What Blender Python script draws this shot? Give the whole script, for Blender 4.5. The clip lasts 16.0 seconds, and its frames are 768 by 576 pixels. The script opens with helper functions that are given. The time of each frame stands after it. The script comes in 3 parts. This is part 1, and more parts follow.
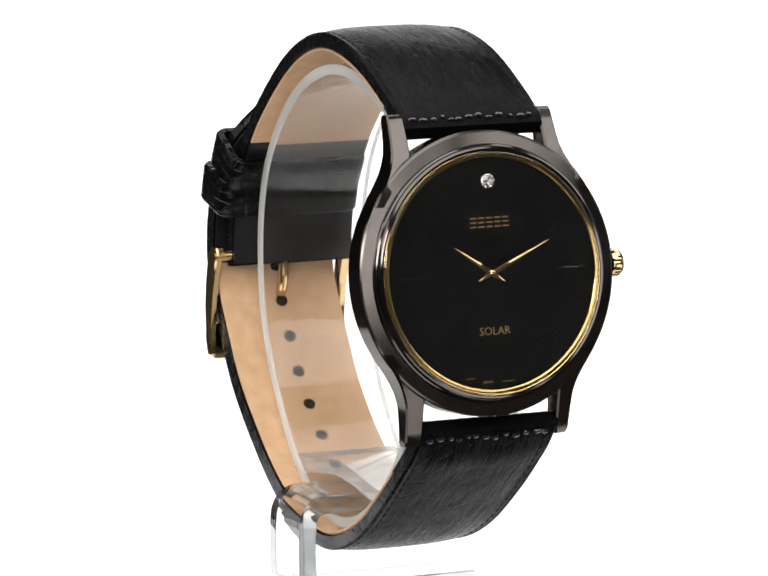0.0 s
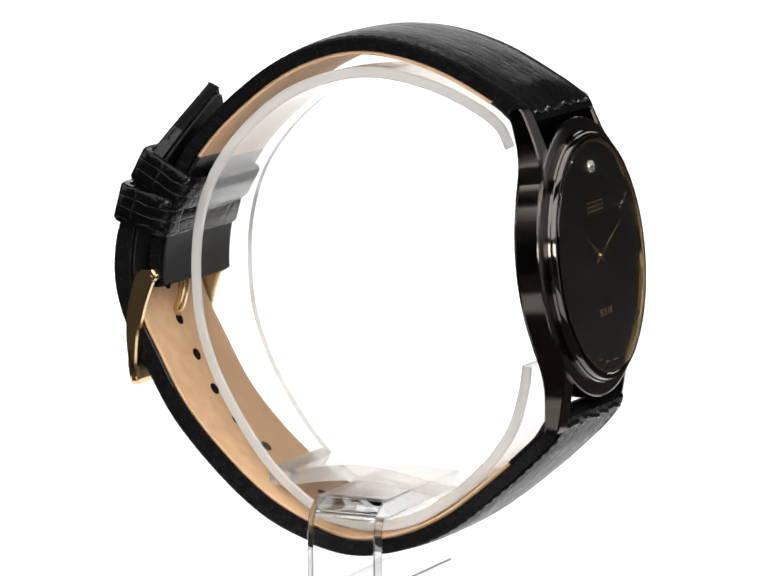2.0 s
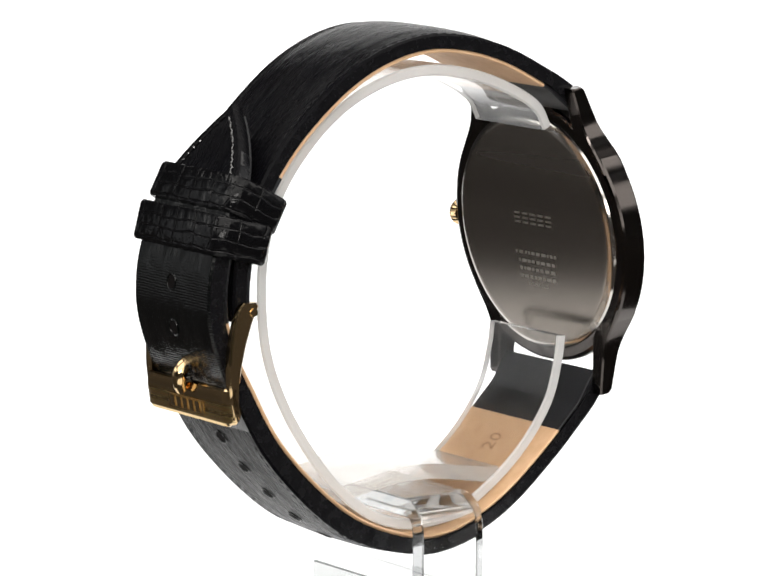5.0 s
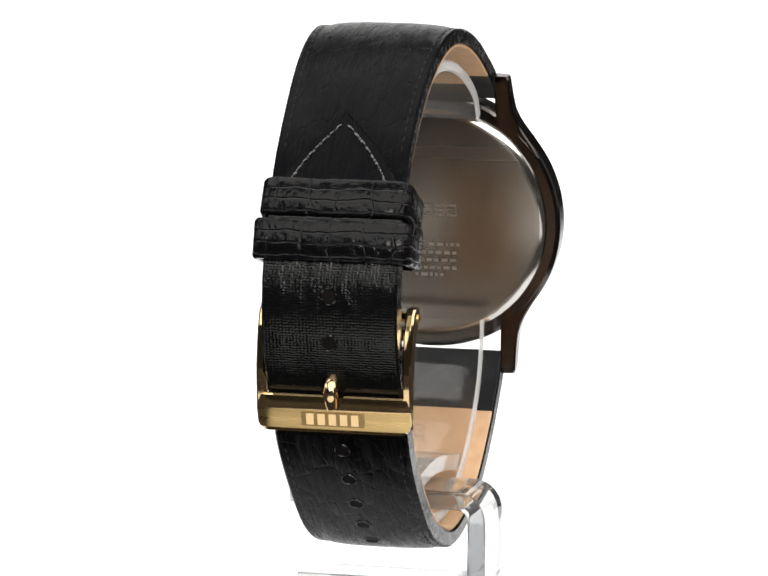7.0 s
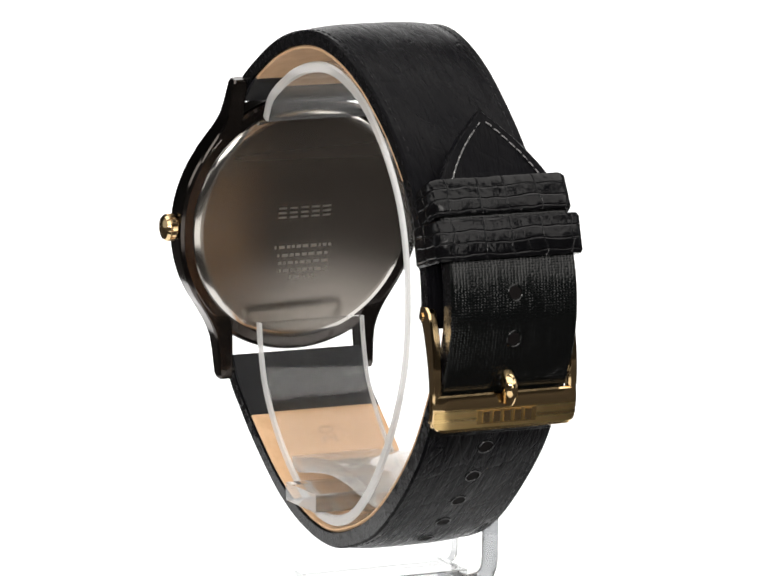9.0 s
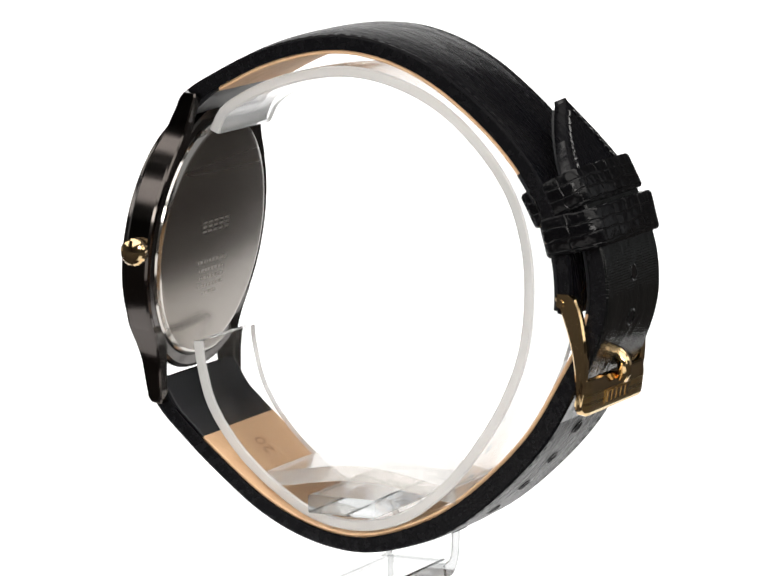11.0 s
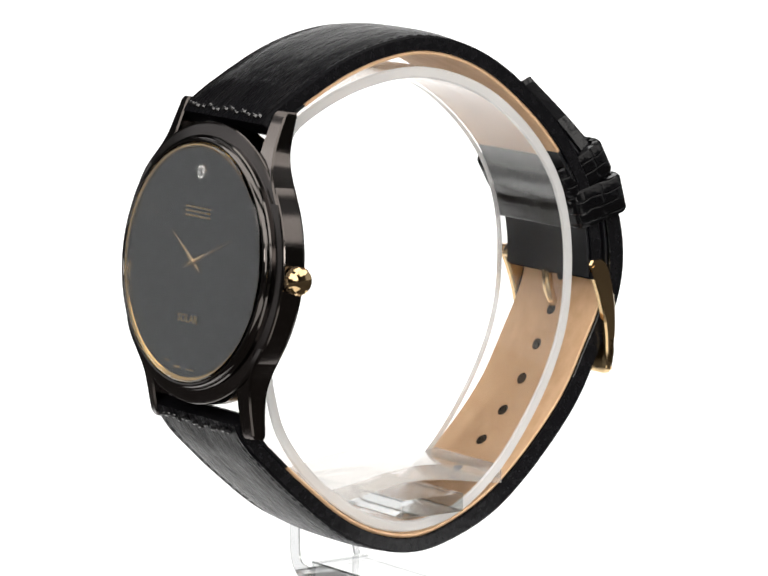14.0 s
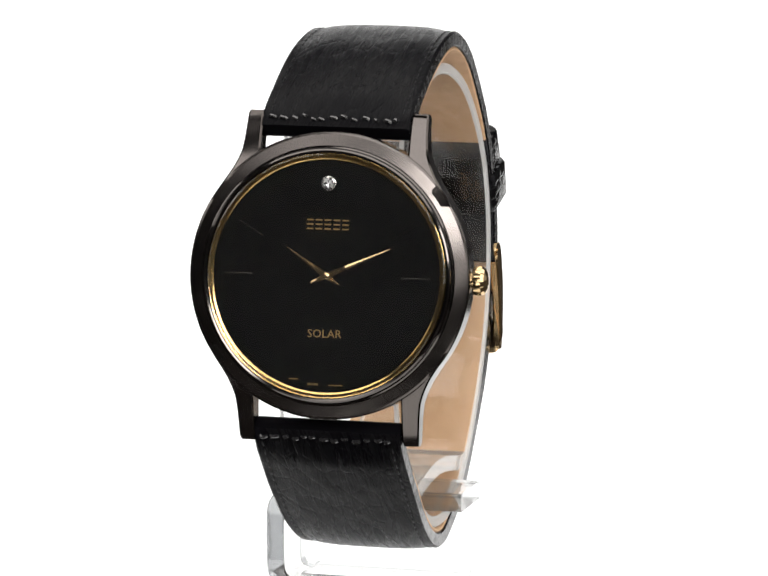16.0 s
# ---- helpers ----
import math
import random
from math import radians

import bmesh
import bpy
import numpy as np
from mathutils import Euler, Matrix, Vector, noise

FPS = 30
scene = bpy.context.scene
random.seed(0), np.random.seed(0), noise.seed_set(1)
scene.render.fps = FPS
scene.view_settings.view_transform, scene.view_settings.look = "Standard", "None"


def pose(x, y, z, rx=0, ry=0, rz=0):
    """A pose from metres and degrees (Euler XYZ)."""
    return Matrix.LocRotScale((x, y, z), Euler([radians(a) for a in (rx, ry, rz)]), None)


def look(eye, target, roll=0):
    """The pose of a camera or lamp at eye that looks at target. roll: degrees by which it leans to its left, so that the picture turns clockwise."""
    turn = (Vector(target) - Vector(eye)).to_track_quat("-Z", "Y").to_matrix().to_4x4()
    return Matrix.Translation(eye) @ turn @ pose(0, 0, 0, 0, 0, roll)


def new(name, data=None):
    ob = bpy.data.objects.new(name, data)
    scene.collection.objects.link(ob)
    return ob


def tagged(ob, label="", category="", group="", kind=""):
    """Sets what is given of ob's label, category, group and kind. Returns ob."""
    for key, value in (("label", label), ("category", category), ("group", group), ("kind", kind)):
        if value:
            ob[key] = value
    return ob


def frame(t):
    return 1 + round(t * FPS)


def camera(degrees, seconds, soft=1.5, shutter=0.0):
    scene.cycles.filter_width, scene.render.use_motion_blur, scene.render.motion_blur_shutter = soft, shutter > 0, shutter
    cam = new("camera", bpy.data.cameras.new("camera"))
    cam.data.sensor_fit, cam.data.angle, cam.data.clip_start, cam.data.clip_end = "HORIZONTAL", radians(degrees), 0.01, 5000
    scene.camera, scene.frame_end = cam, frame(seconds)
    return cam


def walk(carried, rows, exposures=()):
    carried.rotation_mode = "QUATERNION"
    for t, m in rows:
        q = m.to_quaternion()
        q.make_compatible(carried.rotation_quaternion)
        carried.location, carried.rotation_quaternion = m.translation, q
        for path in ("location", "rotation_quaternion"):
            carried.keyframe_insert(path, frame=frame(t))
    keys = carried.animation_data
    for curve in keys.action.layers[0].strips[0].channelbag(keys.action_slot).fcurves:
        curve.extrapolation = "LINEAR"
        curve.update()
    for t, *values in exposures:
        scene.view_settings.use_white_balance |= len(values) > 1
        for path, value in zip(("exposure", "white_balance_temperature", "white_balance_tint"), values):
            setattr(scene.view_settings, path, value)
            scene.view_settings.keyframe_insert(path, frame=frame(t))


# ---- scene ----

# ---------------------------------------------------------------- camera
LENS = 9.183          # degrees across the picture
DISTANCE = 0.638      # metres from the turning axis
TILT = 8.907          # degrees below the horizon
EYE_HEIGHT = 0.1423
START_ANGLE, TURN_RATE = 25.0, 19.964   # degrees, degrees per second

cam = camera(LENS, 16.0, soft=1.7)
CAMERA_POSE = pose(-0.0001, -DISTANCE, EYE_HEIGHT, 90 - TILT, 0, 0)
walk(cam, [(0.0, CAMERA_POSE), (16.0, CAMERA_POSE)])

# ---------------------------------------------------------------- world and light
world = bpy.data.worlds.new("studio")
world.use_nodes = True
world.node_tree.nodes["Background"].inputs[0].default_value = (0.9, 0.95, 1.0, 1)
world.node_tree.nodes["Background"].inputs[1].default_value = 0.05
scene.world = world
scene.view_settings.exposure = 0.0


def softbox(name, eye, target, width, height, radiance, tint=(1, 0.97, 0.93)):
    data = bpy.data.lights.new(name, "AREA")
    data.shape, data.size, data.size_y = "RECTANGLE", width, height
    data.energy = radiance * math.pi * width * height
    data.color = tint
    ob = new(name, data)
    ob.matrix_world = look(eye, target)
    return ob


softbox("key_softbox", (0.05, -0.78, 0.82), (0, 0, 0.05), 2.1, 0.74, 2.9)
softbox("top_softbox", (0.0, 0.18, 1.08), (0, 0.0, 0.05), 2.3, 0.85, 2.7)
softbox("front_softbox", (0.0, -0.90, 0.30), (0, 0, 0.048), 0.60, 0.17, 11.0)
softbox("front_softbox_right", (0.52, -0.74, 0.22), (0, 0, 0.05), 0.22, 0.36, 3.0)
softbox("high_softbox_right", (0.86, -0.22, 0.44), (0, 0, 0.05), 0.70, 0.28, 2.4)
softbox("high_softbox_left", (-0.88, -0.10, 0.44), (0, 0, 0.05), 0.60, 0.28, 2.4)
softbox("side_softbox_right", (0.60, 0.13, 0.28), (0, 0, 0.28), 0.50, 0.58, 0.36, (0.96, 0.98, 1.0))
softbox("side_softbox_left", (-0.60, 0.12, 0.28), (0, 0, 0.28), 0.28, 0.58, 0.50, (0.96, 0.98, 1.0))


# ---------------------------------------------------------------- material helpers
def material(name, base, rough=0.5, metal=0.0, **extra):
    m = bpy.data.materials.new(name)
    m.use_nodes = True
    b = m.node_tree.nodes["Principled BSDF"]
    b.inputs["Base Color"].default_value = (*base, 1)
    b.inputs["Roughness"].default_value = rough
    b.inputs["Metallic"].default_value = metal
    for key, value in extra.items():
        b.inputs[key.replace("_", " ")].default_value = value
    return m


def node(m, kind, **settings):
    n = m.node_tree.nodes.new(kind)
    for key, value in settings.items():
        n.inputs[key.replace("_", " ")].default_value = value
    return n


def wire(m, a, out, b, inp):
    m.node_tree.links.new(a.outputs[out], b.inputs[inp])


def shader(m):
    return m.node_tree.nodes["Principled BSDF"]


def mixed(m, factor, low, high, target, from_=0.3, to=0.7):
    """Base colour or roughness that runs from low to high with a texture's factor."""
    r = m.node_tree.nodes.new("ShaderNodeValToRGB")
    r.color_ramp.elements[0].position, r.color_ramp.elements[1].position = from_, to
    r.color_ramp.elements[0].color = (*low, 1) if isinstance(low, tuple) else (low, low, low, 1)
    r.color_ramp.elements[1].color = (*high, 1) if isinstance(high, tuple) else (high, high, high, 1)
    m.node_tree.links.new(factor, r.inputs[0])
    m.node_tree.links.new(r.outputs[0], shader(m).inputs[target])
    return r


def bump(m, height, strength, distance, before=None):
    b = node(m, "ShaderNodeBump", Strength=strength, Distance=distance)
    m.node_tree.links.new(height, b.inputs["Height"])
    if before:
        m.node_tree.links.new(before.outputs[0], b.inputs["Normal"])
    m.node_tree.links.new(b.outputs[0], shader(m).inputs["Normal"])
    return b


def scaled(m, coordinate, scale):
    c = node(m, "ShaderNodeTexCoord")
    p = node(m, "ShaderNodeMapping", Scale=scale)
    wire(m, c, coordinate, p, 0)
    return p


# ---------------------------------------------------------------- materials
def leather(name):
    """Black leather with long fine grain lines, short cross cracks and soft hollows; the strap's own coordinates are in centimetres."""
    m = material(name, (0.004, 0.004, 0.005), 0.26, Specular_IOR_Level=0.05)
    grain = node(m, "ShaderNodeTexNoise", Scale=1.0, Detail=5.0, Roughness=0.65, Distortion=0.7)
    wire(m, scaled(m, "UV", (11, 1.3, 1)), 0, grain, 0)
    fine = node(m, "ShaderNodeTexNoise", Scale=1.0, Detail=3.0)
    wire(m, scaled(m, "UV", (46, 15, 1)), 0, fine, 0)
    blotch = node(m, "ShaderNodeTexNoise", Scale=1.0, Detail=2.0)
    wire(m, scaled(m, "UV", (1.7, 1.1, 1)), 0, blotch, 0)
    cells = node(m, "ShaderNodeTexVoronoi", Scale=1.0, Randomness=0.9)
    cells.feature = "DISTANCE_TO_EDGE"
    wire(m, scaled(m, "UV", (5.2, 2.4, 1)), 0, cells, 0)
    furrow = node(m, "ShaderNodeMapRange", From_Max=0.06)
    wire(m, cells, "Distance", furrow, 0)
    b0 = bump(m, furrow.outputs[0], 0.16, 0.00022)
    b1 = bump(m, fine.outputs[0], 0.35, 0.00012, b0)
    b2 = bump(m, blotch.outputs[0], 0.35, 0.0012, b1)
    bump(m, grain.outputs[0], 0.26, 0.0006, b2)
    mixed(m, grain.outputs[0], 0.18, 0.36, "Roughness")
    mixed(m, blotch.outputs[0], (0.002, 0.002, 0.003), (0.0045, 0.0043, 0.005), "Base Color")
    return m


def bead_leather(name):
    """Glossy black leather embossed with rows of fine beads, worn smooth in places."""
    m = material(name, (0.0025, 0.003, 0.003), 0.16, Specular_IOR_Level=0.3)
    beads = node(m, "ShaderNodeTexVoronoi", Scale=1.0, Randomness=0.35)
    wire(m, scaled(m, "UV", (22, 30, 1)), 0, beads, 0)
    patch = node(m, "ShaderNodeTexNoise", Scale=1.0, Detail=2.0)
    wire(m, scaled(m, "UV", (3.2, 1.7, 1)), 0, patch, 0)
    b1 = bump(m, patch.outputs[0], 0.25, 0.0009)
    bump(m, beads.outputs["Distance"], 0.4, 0.00014, b1)
    mixed(m, patch.outputs[0], 0.10, 0.17, "Roughness", 0.35, 0.65)
    return m


def grid_leather(name):
    """Black leather embossed with short rectangular scales."""
    m = material(name, (0.003, 0.003, 0.0035), 0.2, Specular_IOR_Level=0.17)
    warp = node(m, "ShaderNodeTexBrick", Scale=1.0, Mortar_Size=0.018, Mortar_Smooth=1.0, Brick_Width=0.42, Row_Height=0.155)
    warp.offset = 0.0
    wob = node(m, "ShaderNodeTexNoise", Scale=1.0, Detail=1.0)
    place = scaled(m, "UV", (1, 1, 1))
    wire(m, scaled(m, "UV", (3, 3, 1)), 0, wob, 0)
    mix = node(m, "ShaderNodeVectorMath")
    mix.operation = "MULTIPLY_ADD"
    mix.inputs[1].default_value = (0.22, 0.10, 0.0)
    m.node_tree.links.new(wob.outputs[1], mix.inputs[0])
    m.node_tree.links.new(place.outputs[0], mix.inputs[2])
    wire(m, mix, 0, warp, 0)
    rough = node(m, "ShaderNodeTexNoise", Scale=1.0, Detail=3.0)
    wire(m, scaled(m, "UV", (6, 5, 1)), 0, rough, 0)
    b1 = bump(m, rough.outputs[0], 0.4, 0.0006)
    inv = node(m, "ShaderNodeInvert")
    wire(m, warp, "Fac", inv, "Color")
    bump(m, inv.outputs[0], 0.5, 0.00022, b1)
    mixed(m, rough.outputs[0], 0.08, 0.2, "Roughness")
    return m


def brushed(name, base, rough, along=(4, 4, 900), metal=1.0):
    m = material(name, base, rough, metal)
    n = node(m, "ShaderNodeTexNoise", Scale=1.0, Detail=2.0)
    wire(m, scaled(m, "Object", along), 0, n, 0)
    mixed(m, n.outputs[0], rough * 0.75, rough * 1.3, "Roughness")
    bump(m, n.outputs[0], 0.02, 0.00003)
    return m


LEATHER = leather("black_leather")
TAIL_LEATHER = bead_leather("black_beaded_leather")
KEEPER_LEATHER = grid_leather("black_grained_leather")
LEATHER_EDGE = material("black_leather_edge", (0.005, 0.005, 0.006), 0.25, Specular_IOR_Level=0.3)
_e = node(LEATHER_EDGE, "ShaderNodeTexNoise", Scale=1.0, Detail=4.0)
wire(LEATHER_EDGE, scaled(LEATHER_EDGE, "Object", (2600, 900, 900)), 0, _e, 0)
bump(LEATHER_EDGE, _e.outputs[0], 0.12, 0.0003)
mixed(LEATHER_EDGE, _e.outputs[0], 0.14, 0.34, "Roughness")
LINING = material("tan_leather_lining", (0.52, 0.29, 0.15), 0.62)
_n = node(LINING, "ShaderNodeTexNoise", Scale=1.0, Detail=6.0)
wire(LINING, scaled(LINING, "UV", (5, 4, 1)), 0, _n, 0)
mixed(LINING, _n.outputs[0], (0.60, 0.37, 0.205), (0.70, 0.46, 0.27), "Base Color")
_f = node(LINING, "ShaderNodeTexNoise", Scale=1.0, Detail=3.0)
wire(LINING, scaled(LINING, "UV", (60, 60, 1)), 0, _f, 0)
bump(LINING, _f.outputs[0], 0.2, 0.0002)
BLACK_LINING = material("black_leather_lining", (0.009, 0.0095, 0.011), 0.38, Specular_IOR_Level=0.25)
THREAD = material("black_thread", (0.006, 0.006, 0.007), 0.4, Specular_IOR_Level=0.15)
WAXED_THREAD = material("black_waxed_thread", (0.012, 0.012, 0.013), 0.10, Specular_IOR_Level=1.0)
HOLE = material("punched_hole_dark", (0.004, 0.003, 0.003), 0.8, Specular_IOR_Level=0.1)
STAMP = material("stamped_mark", (0.36, 0.20, 0.10), 0.7)
CASE = brushed("black_plated_steel", (0.075, 0.067, 0.063), 0.12)
CASE_SATIN = brushed("satin_black_plating", (0.115, 0.104, 0.10), 0.17, (300, 300, 300))
BEZEL = material("polished_black_plating", (0.10, 0.092, 0.088), 0.08, 1.0)
BACK = brushed("brushed_steel_back", (0.25, 0.225, 0.20), 0.23, (3, 3, 60))
BACK_RIM = material("polished_steel_rim", (0.52, 0.50, 0.47), 0.12, 1.0)
ENGRAVING = material("engraved_mark", (0.42, 0.39, 0.35), 0.32, 1.0)
GOLD = material("polished_gold_plating", (0.66, 0.48, 0.26), 0.08, 1.0)
GOLD_BRUSHED = brushed("brushed_gold_plating", (0.56, 0.40, 0.18), 0.26, (4, 4, 900))
GOLD_SATIN = brushed("satin_gold_ring", (0.70, 0.47, 0.19), 0.10, (200, 200, 200))
DARK_GOLD = material("darkened_gold", (0.34, 0.23, 0.10), 0.35, 1.0)
GOLD_PRINT = material("gold_print", (0.50, 0.33, 0.13), 0.35, 0.7)
DIAL = material("gloss_black_dial", (0.010, 0.0105, 0.0105), 0.08, Specular_IOR_Level=0.15)
MARKER = material("dark_polished_marker", (0.13, 0.12, 0.11), 0.12, 1.0)
CRYSTAL = material("watch_glass", (1, 1, 1), 0.0, Transmission_Weight=1.0, IOR=1.5)
ACRYLIC = material("clear_acrylic", (0.99, 0.99, 0.985), 0.02, Transmission_Weight=1.0, IOR=1.33)


def see_through(name, tint, gloss_rough, least, haze):
    """Clear plastic without visible bending: tinted see-through, a little surface haze and Fresnel gloss."""
    m = material(name, tint, gloss_rough)
    tree = m.node_tree
    clear = node(m, "ShaderNodeBsdfTransparent", Color=(*tint, 1))
    veil = node(m, "ShaderNodeBsdfDiffuse", Color=(0.9, 0.89, 0.87, 1))
    body = node(m, "ShaderNodeMixShader", Fac=haze)
    gloss = node(m, "ShaderNodeBsdfGlossy", Roughness=gloss_rough)
    facing = node(m, "ShaderNodeLayerWeight", Blend=0.5)
    steep = node(m, "ShaderNodeMath")
    steep.operation = "POWER"
    steep.inputs[1].default_value = 3.0
    tree.links.new(facing.outputs["Facing"], steep.inputs[0])
    edge = node(m, "ShaderNodeMath")
    edge.operation = "MULTIPLY_ADD"
    edge.inputs[1].default_value, edge.inputs[2].default_value = 0.8, least
    tree.links.new(steep.outputs[0], edge.inputs[0])
    both = node(m, "ShaderNodeMixShader")
    tree.links.new(clear.outputs[0], body.inputs[1])
    tree.links.new(veil.outputs[0], body.inputs[2])
    tree.links.new(edge.outputs[0], both.inputs[0])
    tree.links.new(body.outputs[0], both.inputs[1])
    tree.links.new(gloss.outputs[0], both.inputs[2])
    tree.links.new(both.outputs[0], tree.nodes["Material Output"].inputs[0])
    return m


MOULDED = material("moulded_clear_acrylic", (0.99, 0.99, 0.985), 0.015, Transmission_Weight=1.0, IOR=1.42)
# grey tints stand in for dark reflections inside the clear edges and flanks
MOULDED_EDGE = see_through("edge_reflection_tint", (0.36, 0.37, 0.37), 0.08, 0.12, 0.04)
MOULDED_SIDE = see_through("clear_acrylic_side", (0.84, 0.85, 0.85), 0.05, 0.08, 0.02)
ARM_SIDE = see_through("side_reflection_tint", (0.60, 0.61, 0.62), 0.05, 0.08, 0.02)
FOOT = see_through("tinted_clear_acrylic", (0.90, 0.88, 0.86), 0.10, 0.05, 0.25)
FROSTED = material("frosted_acrylic_edge", (0.97, 0.97, 0.965), 0.6)
DIAMOND = material("cut_stone", (0.96, 0.96, 0.97), 0.12, 0.45)
STONE_SHADE = material("dark_sparkle_facet", (0.10, 0.10, 0.11), 0.03, 1.0)
STEEL = material("bright_steel", (0.7, 0.69, 0.67), 0.2, 1.0)
TABLE = material("dark_table", (0.03, 0.028, 0.026), 0.95, Specular_IOR_Level=0.08)
_t = node(TABLE, "ShaderNodeTexNoise", Scale=12.0, Detail=4.0)
mixed(TABLE, _t.outputs[0], (0.02, 0.018, 0.017), (0.04, 0.036, 0.033), "Base Color")
WALL = material("grey_studio_wall", (0.16, 0.155, 0.15), 0.8)
_w = node(WALL, "ShaderNodeTexNoise", Scale=3.0, Detail=5.0)
mixed(WALL, _w.outputs[0], (0.14, 0.136, 0.132), (0.18, 0.175, 0.17), "Base Color")
# emission stands in for the lamps that would light the sweep white
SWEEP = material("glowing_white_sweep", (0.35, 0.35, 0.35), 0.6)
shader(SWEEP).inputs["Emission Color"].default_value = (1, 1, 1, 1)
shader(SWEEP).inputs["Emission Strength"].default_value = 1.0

_tr = node(FROSTED, "ShaderNodeBsdfTranslucent", Color=(0.97, 0.97, 0.965, 1))
_mx = node(FROSTED, "ShaderNodeMixShader", Fac=0.5)
FROSTED.node_tree.links.new(shader(FROSTED).outputs[0], _mx.inputs[1])
FROSTED.node_tree.links.new(_tr.outputs[0], _mx.inputs[2])
_cl = node(FROSTED, "ShaderNodeBsdfTransparent")
_my = node(FROSTED, "ShaderNodeMixShader", Fac=0.56)
wire(FROSTED, _mx, 0, _my, 1)
wire(FROSTED, _cl, 0, _my, 2)
wire(FROSTED, _my, 0, FROSTED.node_tree.nodes["Material Output"], 0)
# a faint uneven white veil on the band's faces stands in for reflected glare
_tr = node(ACRYLIC, "ShaderNodeBsdfTranslucent", Color=(0.97, 0.97, 0.965, 1))
_sc = node(ACRYLIC, "ShaderNodeTexNoise", Scale=1.0, Detail=4.0)
wire(ACRYLIC, scaled(ACRYLIC, "Object", (90, 90, 90)), 0, _sc, 0)
_rg = node(ACRYLIC, "ShaderNodeMapRange", From_Min=0.3, From_Max=0.7, To_Min=0.02, To_Max=0.07)
wire(ACRYLIC, _sc, 0, _rg, 0)
_my = node(ACRYLIC, "ShaderNodeMixShader")
wire(ACRYLIC, _rg, 0, _my, 0)
ACRYLIC.node_tree.links.new(shader(ACRYLIC).outputs[0], _my.inputs[1])
wire(ACRYLIC, _tr, 0, _my, 2)
wire(ACRYLIC, _my, 0, ACRYLIC.node_tree.nodes["Material Output"], 0)
CARD = material("white_card", (0.8, 0.8, 0.8), 0.6)
_c = node(CARD, "ShaderNodeTexNoise", Scale=40.0, Detail=4.0)
mixed(CARD, _c.outputs[0], (0.78, 0.78, 0.77), (0.83, 0.83, 0.82), "Base Color")

MM = 0.001


# ---------------------------------------------------------------- mesh helpers
def link(name, bm, mat, parent=None, label="", smooth=35.0):
    bmesh.ops.recalc_face_normals(bm, faces=bm.faces)
    limit = radians(smooth)
    for f in bm.faces:
        f.smooth = True
    for e in bm.edges:
        if len(e.link_faces) == 2 and e.calc_face_angle(0) > limit:
            e.smooth = False
    me = bpy.data.meshes.new(name)
    bm.to_mesh(me)
    bm.free()
    me.materials.append(mat)
    ob = new(name, me)
    if parent:
        ob.parent = parent
    if label:
        tagged(ob, label)
    return ob


def part(name, bm, mat, parent, label="", smooth=35.0):
    return link(name, bm, mat, parent, label, smooth)


def glide(points, count):
    """Points along a smooth curve through the given ones, evenly spaced: list of tuples, and the length."""
    pts = [np.array(p, float) for p in points]
    pts = [2 * pts[0] - pts[1]] + pts + [2 * pts[-1] - pts[-2]]
    fine = []
    for i in range(1, len(pts) - 2):
        a, b, c, d = pts[i - 1:i + 3]
        for k in range(24):
            t = k / 24
            fine.append(0.5 * (2 * b + (c - a) * t + (2 * a - 5 * b + 4 * c - d) * t * t + (3 * b - a - 3 * c + d) * t ** 3))
    fine.append(pts[-2])
    fine = np.array(fine)
    s = np.concatenate([[0], np.cumsum(np.linalg.norm(np.diff(fine, axis=0), axis=1))])
    at = np.linspace(0, s[-1], count)
    return np.stack([np.interp(at, s, fine[:, k]) for k in range(fine.shape[1])], 1), s[-1]


def loft(rings, uvs=None, closed_ends=True, bm=None):
    """Quads between equal closed rings of points (metres)."""
    bm = bm or bmesh.new()
    layer = bm.loops.layers.uv.verify() if uvs else None
    rows = [[bm.verts.new(p) for p in ring] for ring in rings]
    n = len(rows[0])
    for i in range(len(rows) - 1):
        for j in range(n):
            k = (j + 1) % n
            f = bm.faces.new((rows[i][j], rows[i][k], rows[i + 1][k], rows[i + 1][j]))
            if layer:
                for l, (a, b) in zip(f.loops, ((i, j), (i, k), (i + 1, k), (i + 1, j))):
                    l[layer].uv = uvs[a][b]
    if closed_ends:
        bm.faces.new(rows[0][::-1])
        bm.faces.new(rows[-1])
    return bm


def lathe(profile, place, steps=96, bm=None):
    """A solid of revolution: closed profile of (radius, height) in mm, put in place by place(u, w, n)."""
    bm = bm or bmesh.new()
    rings = []
    for k in range(steps):
        a = 2 * math.pi * k / steps
        rings.append([bm.verts.new(place(r * math.cos(a), r * math.sin(a), h)) for r, h in profile])
    n = len(profile)
    for k in range(steps):
        a, b = rings[k], rings[(k + 1) % steps]
        for j in range(n):
            i = (j + 1) % n
            bm.faces.new((a[j], a[i], b[i], b[j]))
    bmesh.ops.remove_doubles(bm, verts=bm.verts, dist=1e-7)
    return bm


